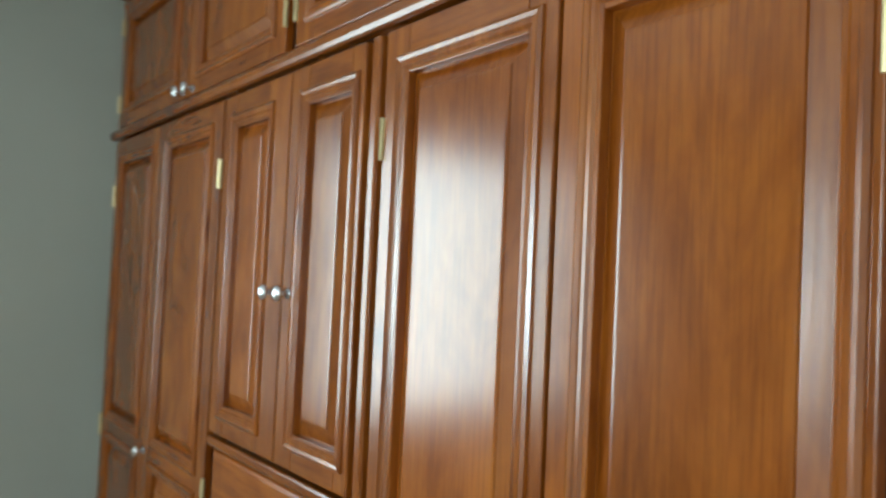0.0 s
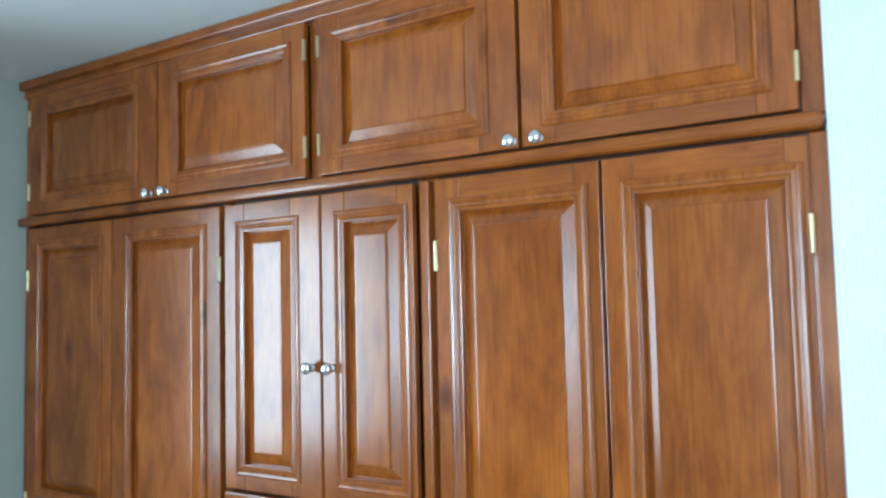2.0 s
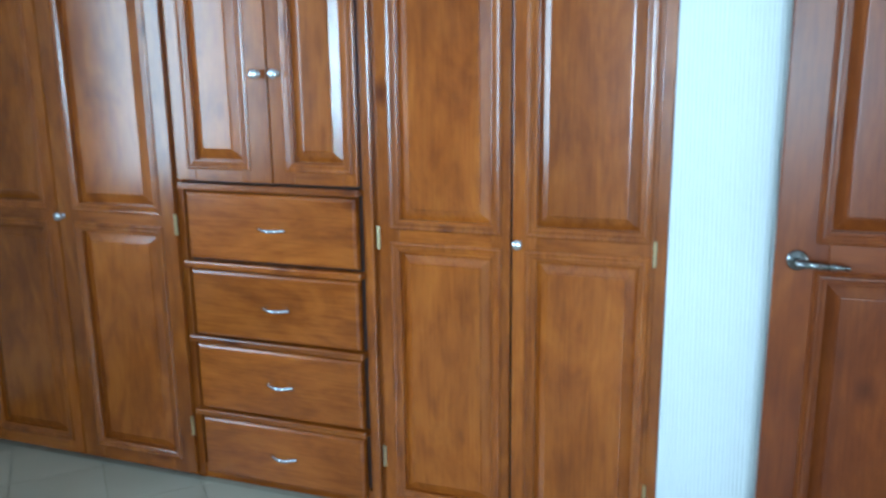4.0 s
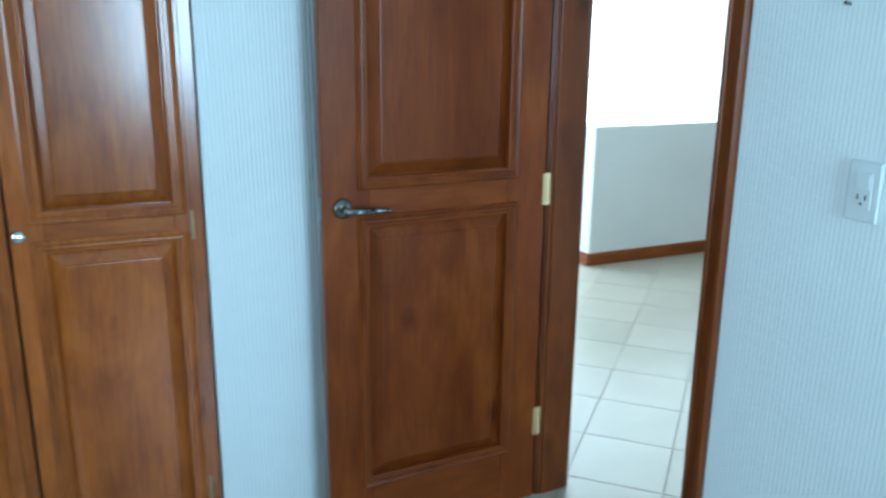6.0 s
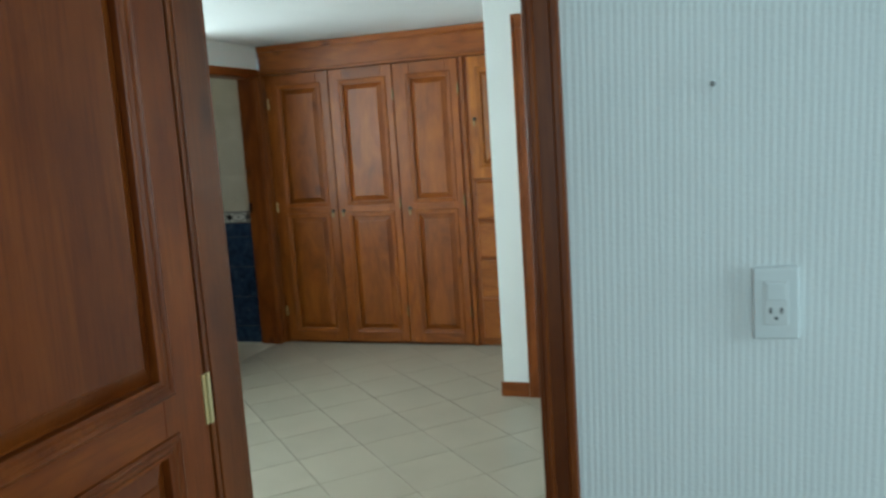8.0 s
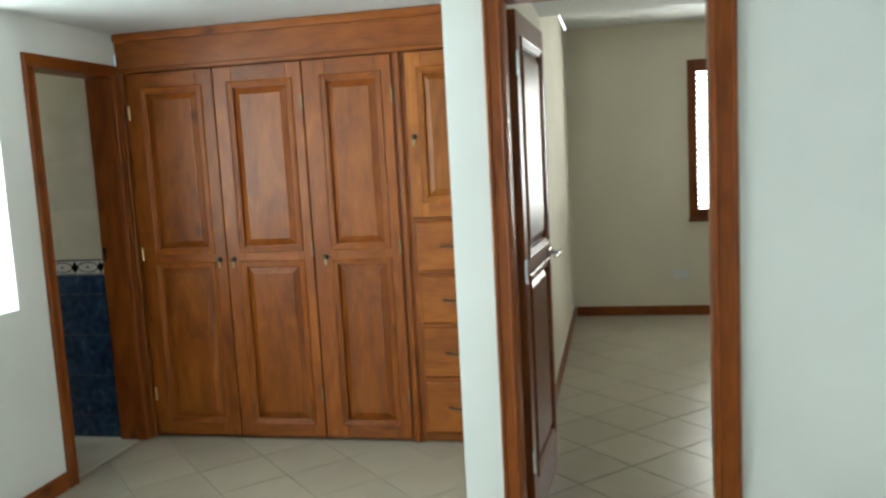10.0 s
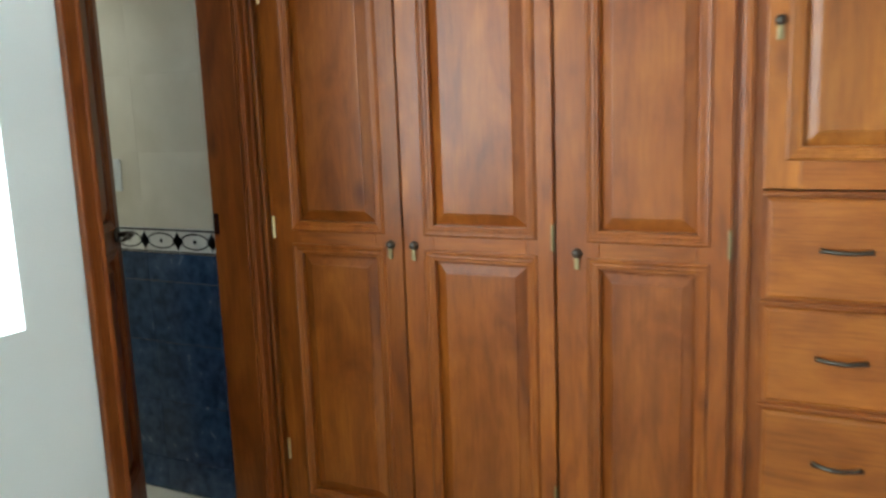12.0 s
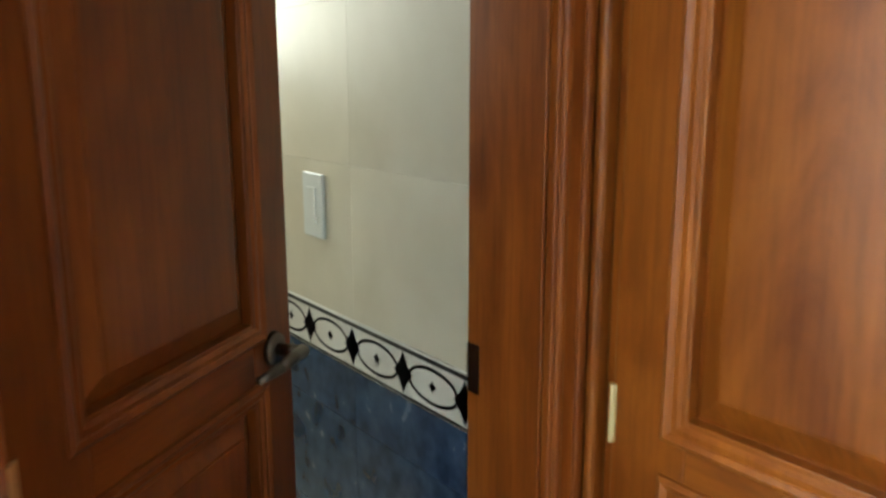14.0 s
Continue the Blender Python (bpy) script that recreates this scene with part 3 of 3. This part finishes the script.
slab("header", HALL_H, 0.0, 2.022, 0.004, 0.05, 2.035, 2.185, bevel=0.003, parent=cl)
slab("header_rail", HALL_H, 0.0, 2.022, -0.012, 0.03, 2.018, 2.042, bevel=0.006, parent=cl)
slab("cornice", HALL_H, 0.0, 2.022, -0.016, 0.03, 2.183, 2.2265, bevel=0.008, parent=cl)
slab("plinth", HALL_H, 0.0, 2.022, 0.03, 0.055, 0.0, 0.05, bevel=0.002, parent=cl)
for k, (x0, x1, p0, p1) in enumerate(((0.055, 0.553, 0.165, 0.457), (0.559, 1.048, 0.665, 0.965), (1.056, 1.527, 1.180, 1.442))):
    d = cab_door(cl, x0, x1, 0.022, 2.012, [(p0, p1, 0.118, 0.955), (p0, p1, 1.065, 1.902)], 0.0, HALL_V, HALL_H, TALL)
    for z in (0.25, 1.04, 1.806):
        hinge(d, (x0, x1, x1)[k] + (0.002 if k == 0 else -0.002), 0.001, z, material=BRASS if k == 0 else AGED)
    drop_pull(d, (0.513, 0.596, 1.118)[k], 0.0, 0.985)
slab("drawer_frame", HALL_V, 1.601, 1.994, 0.010, 0.044, 0.05, 1.178, bevel=0.001, parent=cl)
d = cab_door(cl, 1.60, 1.998, 1.186, 2.012, [(1.685, 1.905, 1.29, 1.905)], 0.0, GOLD_V, GOLD_H, "short single-panel door")
drop_pull(d, 1.63, 0.0, 1.578)
for z0, z1 in ((0.905, 1.165), (0.632, 0.885), (0.348, 0.61), (0.05, 0.33)):
    dr = new("drawer")
    dr.parent = cl
    part("drawer_front", rings(B(), 1.612, 1.988, z0, z1, [(0.0, 0.03), (0.0, 0.012), (0.004, 0.004), (0.012, 0.0), (0.016, 0.0)]), GOLD_H, dr)
    bow_pull(dr, 1.795, 0.0, (z0 + z1) / 2, BRONZE, 0.11)
    slab("drawer_rail", HALL_H, 1.60, 1.995, 0.0, 0.04, z1 + 0.004, z1 + 0.016, bevel=0.003, parent=cl)


# ---- wall plates ----
def plate(name, m, w, h, label, slots):
    p = thing(name, m, label, "wall switch")
    part("plate", box(B(), -w / 2, w / 2, -0.008, 0, -h / 2, h / 2, 0.003), PLASTIC, p)
    for (a, b, c, d, mt, nm) in slots:
        part(nm, box(B(), a, b, -0.0095 if nm == "insert" else -0.011, -0.007, c, d, 0.001), mt, p)
    return p


plate("wall_socket", DOORWALL @ pose(-0.001, -1.104, 1.200, 0, 0, -90), 0.068, 0.115, "white wall plate with switch and socket on ribbed plaster",
      [(-0.018, 0.018, -0.034, 0.036, INSERT, "insert"), (-0.014, 0.014, 0.006, 0.032, PLASTIC, "rocker"), (-0.0095, -0.0065, -0.016, -0.006, SLOT, "slot"), (0.0065, 0.0095, -0.016, -0.006, SLOT, "slot"), (-0.0025, 0.0025, -0.026, -0.021, SLOT, "slot")])
plate("bathroom_switch", pose(5.0865, 2.79, 1.218, 0, 0, -90), 0.075, 0.118, "white light switch plate on beige bathroom wall",
      [(-0.016, 0.016, -0.033, 0.033, PLASTIC, "rocker")])
plate("far_outlet", pose(8.349, -0.98, 0.36, 0, 0, -90), 0.12, 0.07, "white outlet plate low on cream wall", [(-0.02, 0.02, -0.012, 0.012, PLASTIC, "socket_face")])
nail = tagged(part("nail", cyl(B(), (WALL_X + 0.067, -1.016, 1.541), (WALL_X + 0.047, -1.016, 1.544), 0.0035, seg=8), STEEL), "small dark nail in ribbed plaster wall", "nail")

# ---- bathroom wainscot, border band and its drawing ----
bx = 5.095
wains = tagged(slab("wainscot", GROUT, bx - 0.006, bx - 0.001, 2.312, 4.19, 0.006, 0.938), "blue ceramic wainscot tiles on bathroom wall", "wall tiles", kind="structure")
band = tagged(slab("border_band", BORDER, bx - 0.012, bx - 0.001, 2.312, 4.19, 0.939, 1.028, bevel=0.001), "white ceramic border band with black ellipses and diamonds", "tile border", kind="structure")
slab("line", INK, bx - 0.0128, bx - 0.0118, 2.314, 4.188, 1.019, 1.026, parent=band)
slab("line", INK, bx - 0.0128, bx - 0.0118, 2.314, 4.188, 0.941, 0.946, parent=band)


def ellipse_ring(cy, cz, a, b, w, x):
    bm = B()
    outer, inner = [], []
    for k in range(32):
        t = math.tau * k / 32
        outer.append(bm.verts.new((x, cy + a * math.cos(t), cz + b * math.sin(t))))
        inner.append(bm.verts.new((x, cy + (a - w) * math.cos(t), cz + (b - w) * math.sin(t))))
    for k in range(32):
        bm.faces.new((outer[k], outer[(k + 1) % 32], inner[(k + 1) % 32], inner[k]))
    bmesh.ops.solidify(bm, geom=bm.faces[:], thickness=0.0006)
    return bm


def diamond(cy, cz, a, b, x):
    bm = B()
    pts = []
    for k in range(4):
        t0, t1 = math.pi / 2 * k, math.pi / 2 * (k + 1)
        p, q = Vector((math.cos(t0) * a, math.sin(t0) * b)), Vector((math.cos(t1) * a, math.sin(t1) * b))
        for s in (0.0, 0.25, 0.5, 0.75):
            v = p.lerp(q, s) * (1 - 0.55 * s * (1 - s))
            pts.append(bm.verts.new((x, cy + v.x, cz + v.y)))
    bm.faces.new(pts)
    bmesh.ops.solidify(bm, geom=bm.faces[:], thickness=0.0006)
    return bm


for k in range(11):
    y = 2.342 + 0.1605 * k
    part("diamond", diamond(y, 0.983, 0.026, 0.036, bx - 0.0131), INK if k % 2 else GREY, band)
    part("ellipse", ellipse_ring(y + 0.08, 0.983, 0.066, 0.030, 0.0055, bx - 0.0129), INK, band)
    part("dot", diamond(y + 0.08, 0.983, 0.010, 0.010, bx - 0.0131), INK, band)
upper = tagged(slab("upper_tiling", BEIGE, bx - 0.004, bx - 0.0005, 2.312, 4.19, 1.029, 2.395), "pale beige ceramic tiles on bathroom wall", "wall tiles", kind="structure")
for r in range(5):
    for c in range(7):
        a, b = max(2.3135, 2.342 + (c - 1) * 0.321), min(2.342 + c * 0.321 - 0.0007, 4.188)
        z = 0.832 - 0.231 * r
        part("tile", box(B(), bx - 0.010, bx - 0.005, a, b, max(z, 0.008), min(z + 0.2295, 0.937), 0.0008), BLUE, wains)
        z = 1.030 + 0.27 * r
        part("tile", box(B(), bx - 0.0085, bx - 0.0035, a, b, z, min(z + 0.2694, 2.394), 0.0002), BEIGE, upper)

# ---- windows ----
fw = thing("window_1", pose(8.35, wy1, 0, 0, 0, -90), "dark red wooden window with white louvre slats in cream wall", "window", kind="structure")
ww = wy1 - wy0
for a, b, c, d in ((0, 0.07, wz0, wz1), (ww - 0.07, ww, wz0, wz1), (0.545, 0.575, wz0 + 0.09, wz1 - 0.07)):
    slab("frame_post", DARK_V, a, b, -0.02, 0.06, c, d, bevel=0.003, parent=fw)
slab("frame_rail", DARK_H, 0.07, ww - 0.07, -0.02, 0.06, wz0, wz0 + 0.10, bevel=0.003, parent=fw)
slab("frame_rail", DARK_H, 0.07, ww - 0.07, -0.02, 0.06, wz1 - 0.10, wz1, bevel=0.003, parent=fw)
slab("window_sill", DARK_H, -0.01, ww + 0.01, -0.045, -0.021, wz0 - 0.005, wz0 + 0.02, bevel=0.004, parent=fw)
for k in range(24):
    z = wz0 + 0.12 + k * 0.048
    bm = box(B(), 0.075, ww - 0.075, -0.002, 0.002, -0.021, 0.021)
    bmesh.ops.rotate(bm, verts=bm.verts[:], matrix=Matrix.Rotation(radians(62), 3, "X"))
    bmesh.ops.translate(bm, verts=bm.verts[:], vec=(0, 0.03, z))
    slat = part("slat", bm, SLAT, fw)
    for c in (0.078, 0.533, 0.587, ww - 0.078):
        slab("louvre_clip", SLOT, c - 0.012, c + 0.012, 0.004, 0.018, z - 0.012, z + 0.008, parent=slat, label="dark louvre clip")
bw = thing("window_2", pose(-2.79, y0, 0, 0, 0, 90), "bedroom window with wooden frame", "window", kind="structure")
for a, b in ((0, 0.04), (0.62, 0.66), (1.24, 1.28)):
    slab("frame_post", DARK_V, a, b, 0.02, 0.06, z0, z1, bevel=0.003, parent=bw)
slab("frame_rail", DARK_H, 0.04, 1.24, 0.02, 0.06, z0, z0 + 0.05, bevel=0.003, parent=bw)
slab("frame_rail", DARK_H, 0.04, 1.24, 0.02, 0.06, z1 - 0.05, z1, bevel=0.003, parent=bw)
structure("trim_threshold", SLOT, "dark metal strip at the landing's step", 1.95, 2.65, 2.335, 2.362, 0.0, 0.012, category="threshold", bevel=0.002)
# bright overcast distance outside the corner window and the far window
structure("backdrop_1", GLOW, "bright overexposed daylight outside the hall window", 2.9, 4.2, 3.9, 3.95, -0.5, 3.2, category="backdrop")
# glowing sheet added behind the made-up landing opening
structure("backdrop_2", GLOW, "added glowing sheet beyond the unseen end of the landing", 1.0, 2.9, 4.1, 4.15, -0.5, 3.2, category="backdrop")
structure("backdrop_3", GLOW, "bright overexposed daylight outside the far window", 9.2, 9.25, -3.6, 0.2, -0.2, 3.2, category="backdrop")


# ---- floor tiles laid diagonally ----
def clip(poly, x0, x1, y0, y1):
    for ax, lim, sg in ((0, x0, 1), (0, x1, -1), (1, y0, 1), (1, y1, -1)):
        out = []
        for k, p in enumerate(poly):
            q = poly[(k + 1) % len(poly)]
            dp, dq = sg * (p[ax] - lim), sg * (q[ax] - lim)
            if dp >= 0:
                out.append(p)
            if (dp >= 0) != (dq >= 0):
                t = dp / (dp - dq)
                out.append((p[0] + t * (q[0] - p[0]), p[1] + t * (q[1] - p[1])))
        poly = out
        if not poly:
            return []
    return poly


def tile_mesh(poly):
    bm = B()
    top = [bm.verts.new((x, y, 0.0)) for x, y in poly]
    bot = [bm.verts.new((x, y, -0.007)) for x, y in poly]
    bm.faces.new(top)
    n = len(top)
    for k in range(n):
        bm.faces.new((top[k], bot[k], bot[(k + 1) % n], top[(k + 1) % n]))
    bmesh.ops.recalc_face_normals(bm, faces=bm.faces)
    me = bpy.data.meshes.new("tile")
    bm.to_mesh(me)
    bm.free()
    me.materials.append(TILE)
    return me


PITCH, HALF = 0.33, 0.163
h = HALF * math.sqrt(2)
FULL = tile_mesh([(h, 0), (0, h), (-h, 0), (0, -h)])


def lay(parent, x0, x1, y0, y1, lift=0.0):
    s = PITCH / math.sqrt(2)
    for i in range(-60, 60):
        for j in range(-60, 60):
            cx, cy = 1.15 + (i + j) * s, -0.26 + (j - i) * s
            if not (x0 - h < cx < x1 + h and y0 - h < cy < y1 + h):
                continue
            poly = clip([(cx + h, cy), (cx, cy + h), (cx - h, cy), (cx, cy - h)], x0, x1, y0, y1)
            if len(poly) < 3:
                continue
            inside = x0 < cx - h and cx + h < x1 and y0 < cy - h and cy + h < y1
            me = FULL if inside else tile_mesh([(x - cx, y - cy) for x, y in poly])
            ob = new("tile", me)
            ob.location = (cx, cy, lift)
            ob.parent = parent


lay(floor_hall, 1.06, 5.13, -1.7, 3.4)
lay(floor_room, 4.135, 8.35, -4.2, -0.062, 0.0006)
lay(floor_bed, -2.79, 1.055, -4.6, 0.0)
